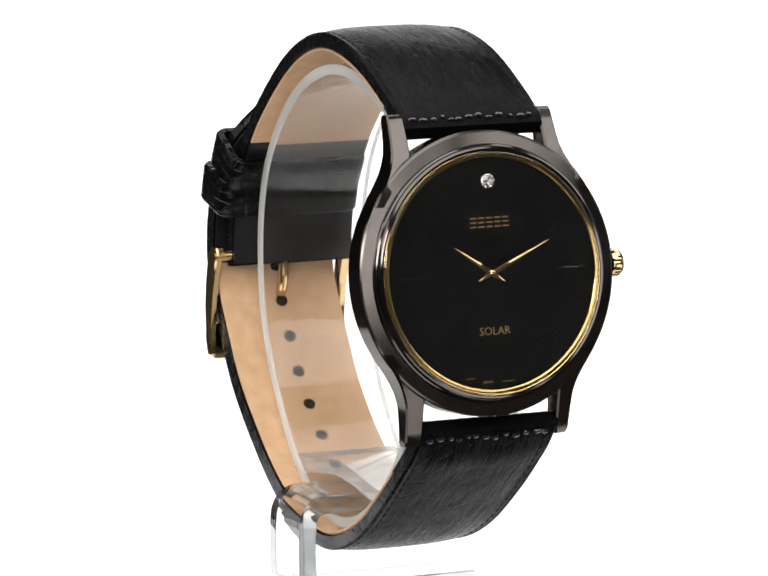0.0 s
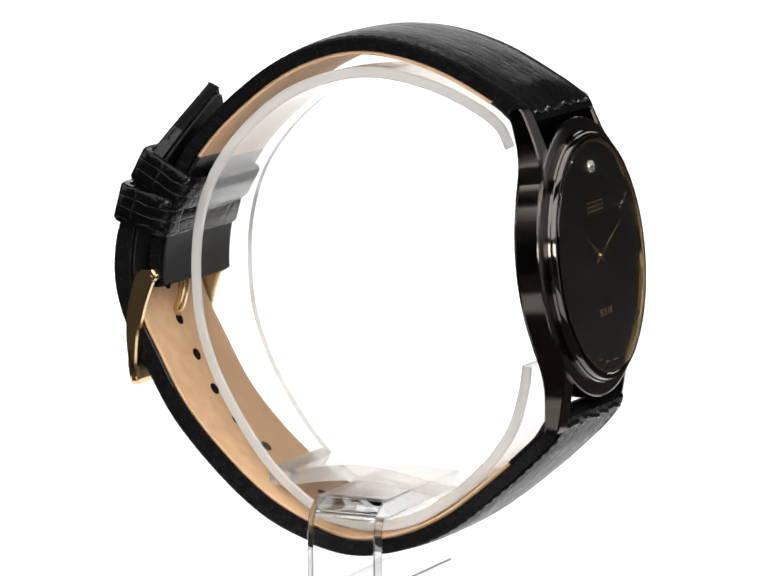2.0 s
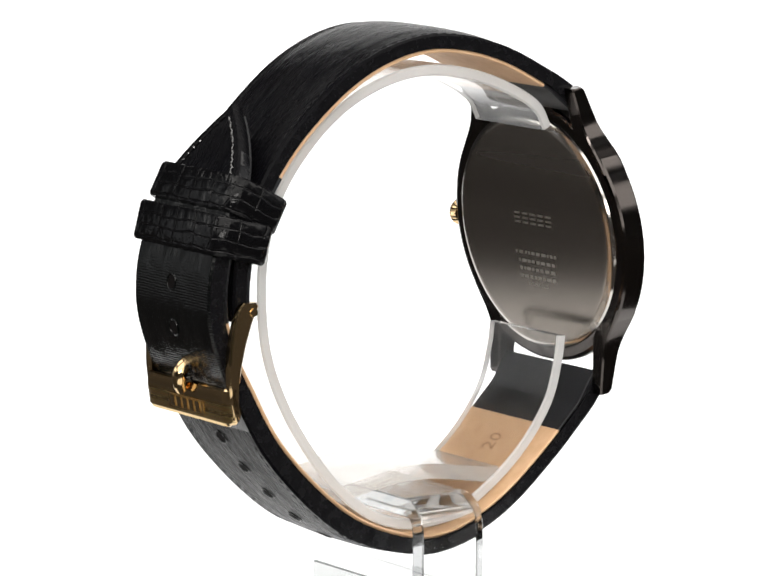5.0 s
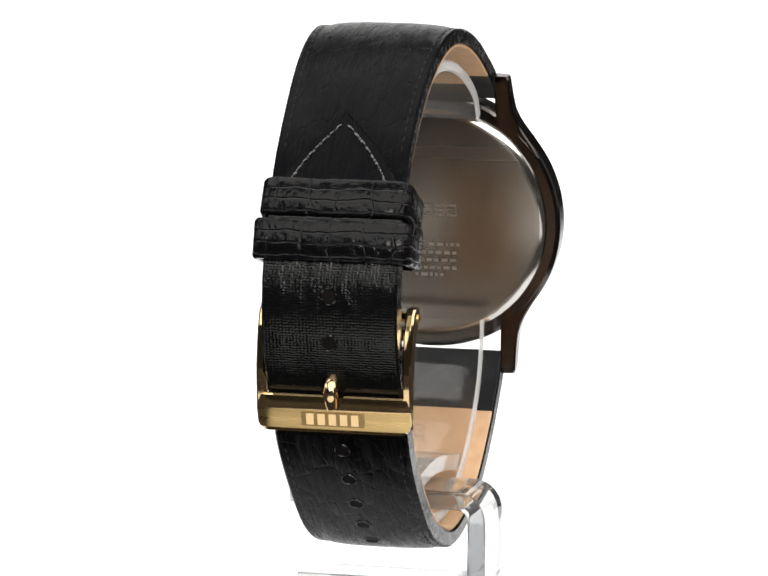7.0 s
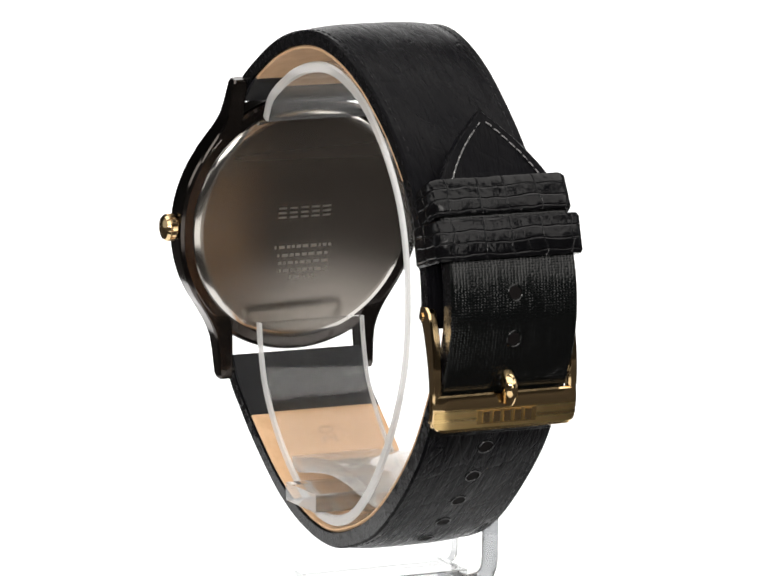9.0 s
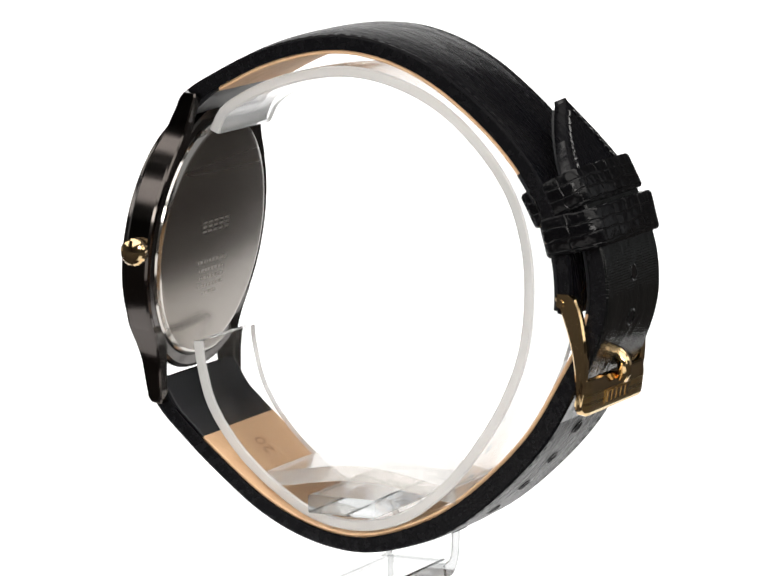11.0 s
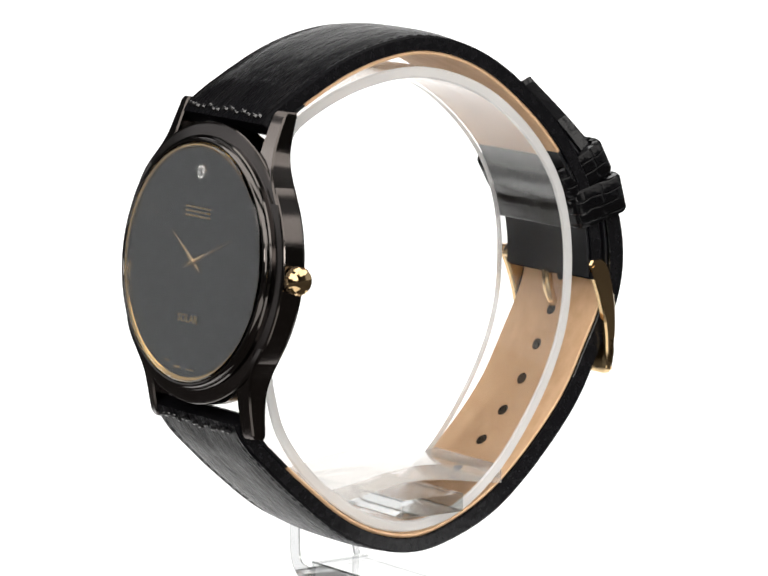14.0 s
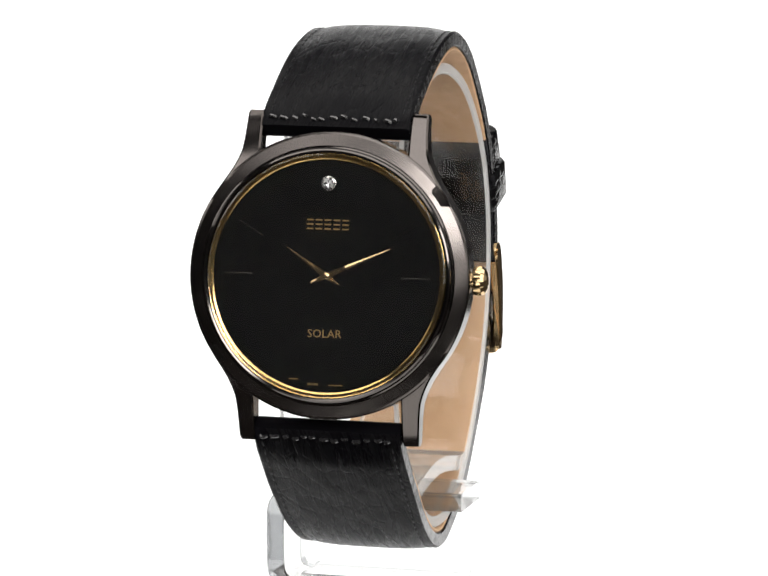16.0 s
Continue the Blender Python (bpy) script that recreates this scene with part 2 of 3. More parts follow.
def tube(points, radius, sides=8, bm=None):
    """A round bar along 3D points in metres."""
    bm = bm or bmesh.new()
    pts = [Vector(p) for p in points]
    rings = []
    for i, p in enumerate(pts):
        t = (pts[min(i + 1, len(pts) - 1)] - pts[max(i - 1, 0)]).normalized()
        side = t.cross(Vector((0.31, 0.87, 0.38))).normalized()
        up = side.cross(t)
        r = radius[i] if isinstance(radius, (list, tuple)) else radius
        rings.append([p + (side * math.cos(a) + up * math.sin(a)) * r for a in (2 * math.pi * k / sides for k in range(sides))])
    return loft(rings, bm=bm)


def box(bm, x0, x1, y0, y1, z0, z1, place=lambda x, y, z: (x, y, z)):
    v = [bm.verts.new(place(x, y, z)) for x in (x0, x1) for y in (y0, y1) for z in (z0, z1)]
    for q in ((0, 1, 3, 2), (4, 6, 7, 5), (0, 4, 5, 1), (2, 3, 7, 6), (0, 2, 6, 4), (1, 5, 7, 3)):
        bm.faces.new([v[i] for i in q])
    return bm


def lettering(text, size, mat, name, parent, place, centre, thick=0.04, bold=0.0):
    """Letters as a mesh, laid by place(u, w, n) in mm about centre."""
    curve = bpy.data.curves.new(name, "FONT")
    curve.body, curve.size, curve.align_x, curve.align_y = text, size, "CENTER", "CENTER"
    curve.extrude, curve.resolution_u, curve.offset = thick / 2, 2, bold
    temp = new("letters", curve)
    me = bpy.data.meshes.new_from_object(temp.evaluated_get(bpy.context.evaluated_depsgraph_get()))
    bpy.data.objects.remove(temp)
    bm = bmesh.new()
    bm.from_mesh(me)
    bpy.data.meshes.remove(me)
    for v in bm.verts:
        v.co = place(centre[0] + v.co.x, centre[1] + v.co.y, centre[2] + v.co.z)
    return part(name, bm, mat, parent, smooth=20)


# ---------------------------------------------------------------- the studio
def build_studio():
    bm = bmesh.new()
    box(bm, -2.2, 2.2, -2.2, 2.2, -0.86, -0.80)
    tagged(link("floor", bm, WALL), "grey studio floor", "floor", kind="structure")
    for name, b in (("wall_north", (-2.2, 2.2, 2.2, 2.3)), ("wall_south", (-2.2, 2.2, -2.3, -2.2)),
                    ("wall_east", (2.2, 2.3, -2.3, 2.3)), ("wall_west", (-2.3, -2.2, -2.3, 2.3))):
        bm = bmesh.new()
        box(bm, *b, -0.86, 2.0)
        tagged(link(name, bm, WALL), "grey painted studio wall", "wall", kind="structure")
    bm = bmesh.new()
    box(bm, -2.3, 2.3, -2.3, 2.3, 2.0, 2.1)
    tagged(link("ceiling", bm, WALL), "grey studio ceiling", "ceiling", kind="structure")
    bm = bmesh.new()
    box(bm, -0.9, 0.9, -0.35, 1.3, -0.045, -0.004)
    for x in (-0.85, 0.79):
        for y in (-0.3, 1.19):
            box(bm, x, x + 0.06, y, y + 0.06, -0.80, -0.045)
    tagged(link("work_table", bm, TABLE), "dark matt studio table under the white sweep", "table")
    # white sweep, self-glowing in place of lamps: flat on the table, then curving up behind
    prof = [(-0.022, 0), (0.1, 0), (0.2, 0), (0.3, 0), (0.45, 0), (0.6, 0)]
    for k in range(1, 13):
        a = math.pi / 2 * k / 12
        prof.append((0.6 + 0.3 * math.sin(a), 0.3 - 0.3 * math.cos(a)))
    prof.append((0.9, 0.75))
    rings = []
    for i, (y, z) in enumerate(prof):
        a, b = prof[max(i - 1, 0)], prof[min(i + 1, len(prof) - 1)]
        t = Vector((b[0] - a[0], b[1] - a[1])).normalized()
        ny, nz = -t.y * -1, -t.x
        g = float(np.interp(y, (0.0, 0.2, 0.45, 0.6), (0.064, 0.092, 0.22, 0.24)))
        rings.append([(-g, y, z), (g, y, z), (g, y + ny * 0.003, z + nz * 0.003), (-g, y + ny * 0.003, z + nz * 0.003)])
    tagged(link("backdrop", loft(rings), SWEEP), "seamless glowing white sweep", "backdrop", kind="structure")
    # added out of view, as a bright patch for case and buckle to reflect
    bm = bmesh.new()
    box(bm, -0.06, 0.06, -0.15, -0.07, -0.0035, -0.0005)
    tagged(link("reflector_card", bm, CARD), "white card added out of view for the metal to reflect", "card")


build_studio()


# ---------------------------------------------------------------- display stand
def build_stand():
    stand = new("display_stand")
    tagged(stand, "clear acrylic bent-strip watch stand on the white sweep", "display stand")
    y0, y1, th = -5.6, 4.4, 2.5
    path = [(11.2, 1.4), (0, 1.4), (-10.5, 1.4), (-12.6, 1.9), (-13.7, 3.4), (-13.9, 6), (-13.9, 11.2), (-13.4, 13.2), (-11.9, 14.3),
            (-9, 14.4), (0, 14.4), (12.2, 14.4)]

    def strip(pts, count, lo, hi, thick):
        sm, _ = glide(pts, count)
        rings = []
        for i, (x, z) in enumerate(sm):
            a, b = sm[max(i - 1, 0)], sm[min(i + 1, count - 1)]
            t = (b - a) / np.linalg.norm(b - a)
            n = np.array((-t[1], t[0])) * thick / 2
            c = 0.2
            rings.append([((x + n[0] * s) * MM, y * MM, (z + n[1] * s) * MM) for y, s in
                          ((lo, -0.87), (lo + c, -1), (hi - c, -1), (hi, -0.87), (hi, 0.87), (hi - c, 1), (lo + c, 1), (lo, 0.87))])
        ob_mesh = loft(rings)
        return ob_mesh

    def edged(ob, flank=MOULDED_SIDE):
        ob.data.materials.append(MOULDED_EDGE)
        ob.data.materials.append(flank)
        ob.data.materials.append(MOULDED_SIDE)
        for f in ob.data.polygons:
            # inner reflections painted by tint: strong on edges, fainter on flanks above the leg
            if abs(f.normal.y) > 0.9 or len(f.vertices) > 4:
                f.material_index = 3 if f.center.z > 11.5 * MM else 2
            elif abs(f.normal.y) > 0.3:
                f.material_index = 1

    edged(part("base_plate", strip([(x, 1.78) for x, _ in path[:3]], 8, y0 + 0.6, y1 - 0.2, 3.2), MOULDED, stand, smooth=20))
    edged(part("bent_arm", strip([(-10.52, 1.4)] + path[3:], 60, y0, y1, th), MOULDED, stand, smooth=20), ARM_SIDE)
    return stand


STAND = build_stand()


# ---------------------------------------------------------------- acrylic cuff
def strap_centre(y):
    """The lower strap piece runs a little askew behind the case."""
    return 0.5 - (y + 27) * 0.0446


def upper_centre(y):
    """The upper piece bends over to meet it at the buckle."""
    return 0.5 - 0.00048 * (y + 27) ** 2


def build_cuff():
    cuff = new("display_cuff")
    tagged(cuff, "clear acrylic open cuff holding the strap in a loop", "display cuff")
    pts = [(-21.6, 63.4), (-19.6, 66.6), (-13.8, 69.8), (-7.3, 71.8), (-0.8, 72.4), (5.6, 71.2), (12, 68.2), (17.8, 63.2), (22.0, 57.4),
           (24.2, 51), (24.8, 44), (24.0, 36.5), (21.4, 29.5), (17.3, 22.8), (12.6, 17.2), (6.6, 12.8), (0, 11.1),
           (-6.8, 12.1), (-13.3, 15.9), (-18.5, 20.6), (-22.2, 26.0), (-23.8, 31.5), (-24.2, 34.5)]
    sm, _ = glide(pts, 150)
    half, thick, x = 7.7, 1.5, 0.3

    def band(lo, hi, sides):
        rings = []
        for i, (y, z) in enumerate(sm):
            a, b = sm[max(i - 1, 0)], sm[min(i + 1, len(sm) - 1)]
            t = (b - a) / np.linalg.norm(b - a)
            n = np.array((-t[1], t[0])) * thick / 2
            rings.append([((x + u) * MM, (y + n[0] * s) * MM, (z + n[1] * s) * MM) for u, s in sides(lo, hi)])
        return loft(rings)
    plain = lambda lo, hi: ((lo, -1), (hi, -1), (hi, 1), (lo, 1))
    ob = part("cuff_band", band(-half, half, plain), ACRYLIC, cuff)
    ob.data.materials.append(FROSTED)
    for f in ob.data.polygons:
        if abs(f.normal.x) > 0.9:
            f.material_index = 1
    worn = lambda lo, hi: ((lo, -0.95), (hi, -0.7), (hi, 0.7), (lo, 0.95))
    part("cuff_edge", band(-half - 0.01, -half - 0.3, worn), FROSTED, cuff, "frosted white cut edge")
    # arched foot that bridges the stand's arm
    arch = [(-14.0 + 28.0 * k / 24, 16.3 + 1.75 * math.sin(math.pi * k / 24) ** 1.5) for k in range(25)]
    outline = [(y, z + 1.05) for y, z in arch] + [(y, z - 1.05) for y, z in reversed(arch)]
    rings = [[((x + u) * MM, y * MM, z * MM) for y, z in outline] for u in (-half + 0.35, half - 0.35)]
    part("cuff_foot", loft(rings), FOOT, cuff, "thin clear arched foot resting on the arm")
    part("cuff_edge", band(half + 0.01, half + 0.3, worn), FROSTED, cuff, "frosted white cut edge")
    return cuff


CUFF = build_cuff()

# ---------------------------------------------------------------- the watch
WATCH = new("wrist_watch")
tagged(WATCH, "black and gold dress watch on a black leather strap", "watch")

LEAN = radians(7.2)
CENTRE = Vector((0.65, -25.5, 47.9))   # middle of the case back, mm
YAW = Matrix.Rotation(radians(2.0), 3, "Z")
AXIS_U, AXIS_W, AXIS_N = (YAW @ Vector(v) for v in ((1, 0, 0), (0, math.sin(LEAN), math.cos(LEAN)), (0, -math.cos(LEAN), math.sin(LEAN))))


def on_case(u, w, n):
    """Millimetres across, up and out of the case, to metres."""
    return (CENTRE + AXIS_U * u + AXIS_W * w + AXIS_N * n) * MM


def satin(ob):
    """The faces that look out of the dial side are brushed, the flanks polished."""
    ob.data.materials.append(CASE_SATIN)
    for f in ob.data.polygons:
        if f.normal.dot(AXIS_N) > 0.75:
            f.material_index = 1
    return ob


def build_case():
    bm = lathe([(15.4, 0.72), (18.0, 0.75), (18.45, 0.95), (18.6, 1.3), (18.6, 4.15), (18.5, 4.32), (18.25, 4.44), (16.3, 4.72), (15.4, 4.5)], on_case, 160)
    satin(part("case_band", bm, CASE, WATCH, "dark gunmetal case band with a satin front", 14))
    stations = [(9.4, 15.9, 12.4), (11.0, 14.95, 11.4), (12.4, 14.05, 10.6), (13.6, 13.35, 10.1), (14.8, 12.8, 9.9), (16.2, 12.35, 9.85), (18.0, 12.15, 9.85),
                (19.8, 12.05, 9.85), (21.2, 12.0, 9.9), (21.75, 11.85, 10.05)]
    for sw in (1, -1):
        for su in (1, -1):
            rings = []
            for w, o, i in stations:
                f = max(0.0, (w - 11.5) / 10.2)
                top, low = 4.57 - 2.5 * f ** 1.3, 0.8 - 1.2 * f ** 1.5
                if w > 21.5:
                    top -= 0.25
                    low += 0.2
                c = 0.22
                fall = 0.42 * min(1.0, f * 2.5)
                ring = [(i + c, low), (o - c, low), (o, low + c), (o, top - c - fall), (o - c, top - fall), (i + c, top), (i, top - c), (i, low + c)]
                reach = 1.0 if sw < 0 else 1.0 - 0.028 * max(0.0, f)
                rings.append([on_case(su * u, sw * reach * w, n) for u, n in ring])
            satin(part("lug", loft(rings), CASE, WATCH, smooth=22))
    part("bezel", lathe([(15.8, 4.5), (16.75, 4.62), (16.8, 5.0), (16.7, 5.25), (16.5, 5.35), (16.45, 5.72), (16.35, 5.88), (16.15, 5.95), (15.88, 5.9), (15.8, 5.78)], on_case, 160),
         BEZEL, WATCH, "polished stepped dark bezel", 25)
    part("gold_rim", lathe([(15.79, 5.0), (15.79, 5.72), (15.7, 5.76), (15.12, 5.74), (15.02, 5.68), (15.0, 5.0)], on_case, 160), GOLD_SATIN, WATCH, "gold inner ring round the dial", 30)
    part("dial", lathe([(0, 4.6), (14.98, 4.6), (14.98, 5.4), (0, 5.4)], on_case, 96), DIAL, WATCH, "glossy black dial")
    part("crystal", lathe([(0, 5.8), (15.76, 5.8), (15.76, 5.92), (15.55, 6.06), (12, 6.1), (7, 6.12), (3, 6.13), (0, 6.13)], on_case, 128), CRYSTAL, WATCH, "nearly flat clear glass", 30)
    back = part("case_back", lathe([(0, 0), (15.3, 0), (15.9, 0.1), (16.6, 0.45), (16.8, 0.8), (0, 0.8)], on_case, 160), BACK, WATCH, "brushed steel case back with engraved lines", 20)
    back.data.materials.append(BACK_RIM)
    for f in back.data.polygons:
        if 0.15 < abs(f.normal.dot(AXIS_N)) < 0.97:
            f.material_index = 1
    return back


BACK_PLATE = build_case()


def build_dial_marks():
    top = 5.41
    # thin polished markers
    for hour in (2, 3, 9, 10):
        a = radians(90 - 30 * hour)
        c, s = math.cos(a), math.sin(a)
        bm = bmesh.new()
        place = lambda r, q, n: on_case(r * c - q * s, r * s + q * c, n)
        loft([[place(r, 0.075, top), place(r, -0.075, top), place(r, -0.02, top + 0.05), place(r, 0.02, top + 0.05)] for r in (9.9, 13.6)], bm=bm)
        part("hour_marker", bm, MARKER, WATCH)
    # cut stone in a small raised setting
    bm = lathe([(0, top), (1.02, top), (0.95, top + 0.2), (0.72, top + 0.26), (0, top + 0.14)], lambda u, w, n: on_case(u, w + 11.9, n), 24)
    part("stone_setting", bm, STEEL, WATCH, "bright claw setting")
    for k in range(6):
        a = math.pi / 3 * k
        bm = bmesh.new()
        bmesh.ops.create_icosphere(bm, subdivisions=1, radius=0.17 * MM, matrix=Matrix.Translation(on_case(0.78 * math.cos(a), 11.9 + 0.78 * math.sin(a), top + 0.28)))
        part("claw", bm, STEEL, WATCH)
    bm = bmesh.new()
    girdle = [bm.verts.new(on_case(0.72 * math.cos(math.pi / 4 * k), 11.9 + 0.72 * math.sin(math.pi / 4 * k), top + 0.3)) for k in range(8)]
    table = [bm.verts.new(on_case(0.42 * math.cos(math.pi / 4 * (k + 0.5)), 11.9 + 0.42 * math.sin(math.pi / 4 * (k + 0.5)), top + 0.54)) for k in range(8)]
    point = bm.verts.new(on_case(0, 11.9, top + 0.16))
    middle = bm.verts.new(on_case(0.05, 11.95, top + 0.47))
    for k in range(8):
        bm.faces.new((table[k], table[(k + 1) % 8], middle))
    for k in range(8):
        j = (k + 1) % 8
        bm.faces.new((girdle[k], girdle[j], table[k]))
        bm.faces.new((girdle[j], table[j], table[k]))
        bm.faces.new((girdle[j], girdle[k], point))
    stone = part("diamond", bm, DIAMOND, WATCH, "round cut clear stone", 1)
    stone.data.materials.append(STONE_SHADE)
    # two in five facets are dark to paint in the stone's sparkle
    for k, f in enumerate(stone.data.polygons):
        f.material_index = 1 if k % 5 in (1, 3) else 0
    # maker's mark as plain shapes, then the printed word
    for k in range(5):
        bm = bmesh.new()
        u = -2.36 + 1.18 * k
        for w in (6.05, 6.62, 7.19):
            box(bm, u - 0.43, u + 0.43, w - 0.09, w + 0.09, top, top + 0.05, on_case)
        part("logo_bar", bm, GOLD_PRINT, WATCH)
    lettering("SOLAR", 1.5, GOLD_PRINT, "solar_lettering", WATCH, on_case, (-0.05, -7.5, top + 0.03))
    lettering("JAPAN", 0.48, GOLD_PRINT, "japan_lettering", WATCH, on_case, (-1.4, -14.0, top + 0.03))
    for u, w, half in ((-4.0, -13.4, 0.6), (1.6, -14.05, 0.9)):
        bm = bmesh.new()
        box(bm, u - half, u + half, w - 0.045, w + 0.045, top, top + 0.03, on_case)
        part("print_bar", bm, GOLD_PRINT, WATCH)


build_dial_marks()


def build_pointers():
    def hand(name, degrees, length, width, tail, level):
        a = radians(90 - degrees)
        c, s = math.cos(a), math.sin(a)
        place = lambda r, q, n: on_case(r * c - q * s, r * s + q * c, n)
        bm = bmesh.new()
        outline = [(-tail, 0.07), (-tail * 0.5, 0.26), (-0.3, width * 0.55), (0.4, width * 0.6), (length * 0.3, width * 0.45), (length, 0.04)]
        rings = [[place(r, q, level), place(r, -q, level), place(r, -q * 0.08, level + 0.03), place(r, q * 0.08, level + 0.03)] for r, q in outline]
        loft(rings, bm=bm)
        part(name, bm, GOLD, WATCH, smooth=5)
    hand("hour_hand", 304, 6.4, 0.66, 2.1, 5.48)
    hand("minute_hand", 66, 9.2, 0.60, 2.2, 5.58)
    part("hand_boss", lathe([(0, 5.4), (0.42, 5.4), (0.42, 5.66), (0.25, 5.72), (0, 5.72)], on_case, 20), GOLD, WATCH)


build_pointers()


def build_crown():
    def place(u, w, n):
        return (CENTRE + AXIS_U * (18.4 + n) + AXIS_W * u + AXIS_N * (2.6 + w)) * MM
    bm = bmesh.new()
    prof = [(0, 0), (1.1, 0), (1.1, 0.35), (1.75, 0.45), (1.9, 0.7), (1.9, 1.55), (1.6, 1.95), (1.0, 2.2), (0.5, 2.3), (0, 2.32)]
    rings = []
    steps = 48
    for k in range(steps):
        a = 2 * math.pi * k / steps
        g = 0.95 if k % 2 else 1.0
        rings.append([bm.verts.new(place(r * (g if 1.7 < r else 1) * math.cos(a), r * (g if 1.7 < r else 1) * math.sin(a), h)) for r, h in prof])
    for k in range(steps):
        a, b = rings[k], rings[(k + 1) % steps]
        for j in range(len(prof) - 1):
            bm.faces.new((a[j], a[j + 1], b[j + 1], b[j]))
    bmesh.ops.remove_doubles(bm, verts=bm.verts, dist=1e-7)
    part("crown", bm, GOLD, WATCH, "small polished gold crown", 30)


build_crown()


def build_back_marks():
    for k in range(5):
        u = -3.4 + 1.7 * k
        for w in (1.0, 1.65, 2.3):
            bm = bmesh.new()
            box(bm, u - 0.6, u + 0.6, w - 0.12, w + 0.12, -0.012, 0.03, on_case)
            part("engraved_bar", bm, ENGRAVING, BACK_PLATE)
    rng = random.Random(4)
    for w, half in ((-3.3, 4.4), (-4.5, 3.9), (-5.6, 3.9), (-6.7, 3.9), (-7.7, 2.0)):
        u = -half
        while u < half:
            long = rng.uniform(0.35, 1.0)
            bm = bmesh.new()
            box(bm, u, min(u + long, half), w - 0.22, w + 0.22, -0.012, 0.03, on_case)
            part("engraved_mark", bm, ENGRAVING, BACK_PLATE)
            u += long + rng.uniform(0.22, 0.4)


build_back_marks()

# ---------------------------------------------------------------- strap
UPPER = [(-25.55, 66.7), (-23.3, 68.5), (-20.3, 70.3), (-13.8, 73.6), (-7.3, 75.6), (-0.8, 76.2), (5.65, 74.9), (12.1, 71.8), (18.6, 66.7), (23.2, 61.8), (26.3, 57.0),
         (28.4, 52.3), (29.4, 47.5), (29.6, 43.6), (29.5, 41.9)]
LOWER = [(-30.1, 28.7), (-27.8, 25.5), (-25.2, 22.9), (-20.9, 18.9), (-13.95, 13.3), (-7.4, 10.0), (-0.8, 8.7), (5.2, 9.8), (12.3, 13.0), (18.9, 18.2), (25.3, 25.2),
         (29.6, 32.6), (32.1, 37.5), (33.5, 42.5), (33.4, 47.5), (32.3, 52.5), (30.5, 57.2), (28.0, 61.9), (26.2, 65.5), (24.7, 68.9)]


class Strap:
    """A padded leather strap along a path in the loop's plane; turn is 1 where the outside lies left of the way, else -1."""

    def __init__(self, points, count, turn, half, edge, pad, centre=strap_centre):
        self.path, self.length = glide(points, count)
        self.count, self.turn, self.half, self.edge, self.pad, self.centre = count, turn, half, edge, pad, centre

    def frame_at(self, i):
        a, b = self.path[max(i - 1, 0)], self.path[min(i + 1, self.count - 1)]
        t = (b - a) / np.linalg.norm(b - a)
        return self.path[i], np.array((-t[1], t[0])) * self.turn

    def at(self, s, x, h):
        """Metres at s mm along, x mm across, h mm outward of the middle."""
        f = min(max(s / self.length, 0), 1) * (self.count - 1)
        i = min(int(f), self.count - 2)
        (p, n), (q, m) = self.frame_at(i), self.frame_at(i + 1)
        k = f - i
        c, d = p + (q - p) * k, n + (m - n) * k
        y, z = c + d * h
        return ((x + self.centre(c[0])) * MM, y * MM, z * MM)

    def solid(self, s0, s1, low, high, inset=0.0, padded=True, steps=None, width=None):
        rings, uvs = [], []
        steps = steps or max(6, int((s1 - s0) / 0.8))
        for i in range(steps + 1):
            s = s0 + (s1 - s0) * i / steps
            half = (width(s) if width else self.half(s)) - inset
            lo, hi = low(s), high(s)
            bulge = self.pad(s) if padded else 0.0
            ring = [(-half, lo + 0.12), (-half + 0.12, lo)]
            ring += [(half * k / 3, lo) for k in (-2, -1, 0, 1, 2)]
            ring += [(half - 0.12, lo), (half, lo + 0.12), (half, hi - 0.3), (half - 0.3, hi)]
            for k in range(13):
                g = 1 - k / 6
                x = g * max(half - 1.1, 0.02)
                ring.append((x, hi - (0.10 if abs(g) > 0.99 and bulge > 0.1 else 0) + bulge * (1 - abs(g) ** 3.5)))
            ring += [(-half + 0.3, hi), (-half, hi - 0.3)]
            rings.append([self.at(s, x, h) for x, h in ring])
            uvs.append([((x - h) / 10, s / 10) for x, h in ring])
        return loft(rings, uvs)

    def stitches(self, s0, s1, offset, h, pitch=1.55):
        bm = bmesh.new()
        for side in (-1, 1):
            s = s0
            while s + 1.0 < s1:
                x = side * (self.half(s) - offset)
                tube([self.at(s, x, h(s) - 0.1), self.at(s + 0.25, x, h(s)), self.at(s + 0.75, x, h(s)), self.at(s + 1.0, x, h(s) - 0.1)], 0.11 * MM, 6, bm)
                s += pitch
        return bm


def smooth_step(a, b, x):
    t = min(max((x - a) / (b - a), 0), 1)
    return t * t * (3 - 2 * t)


upper = Strap(UPPER, 160, 1, lambda s: 10.0 - 1.0 * smooth_step(14, 52, s), 2.2, lambda s: 0.55 * smooth_step(1.5, 6, s) * (1 - smooth_step(40, 54, s)), upper_centre)
LU = upper.length
lower = Strap(LOWER, 260, -1, lambda s: 9.0, 2.2, lambda s: 0.4 * smooth_step(1.5, 6, s) * (1 - smooth_step(42, 56, s)))
LL = lower.length


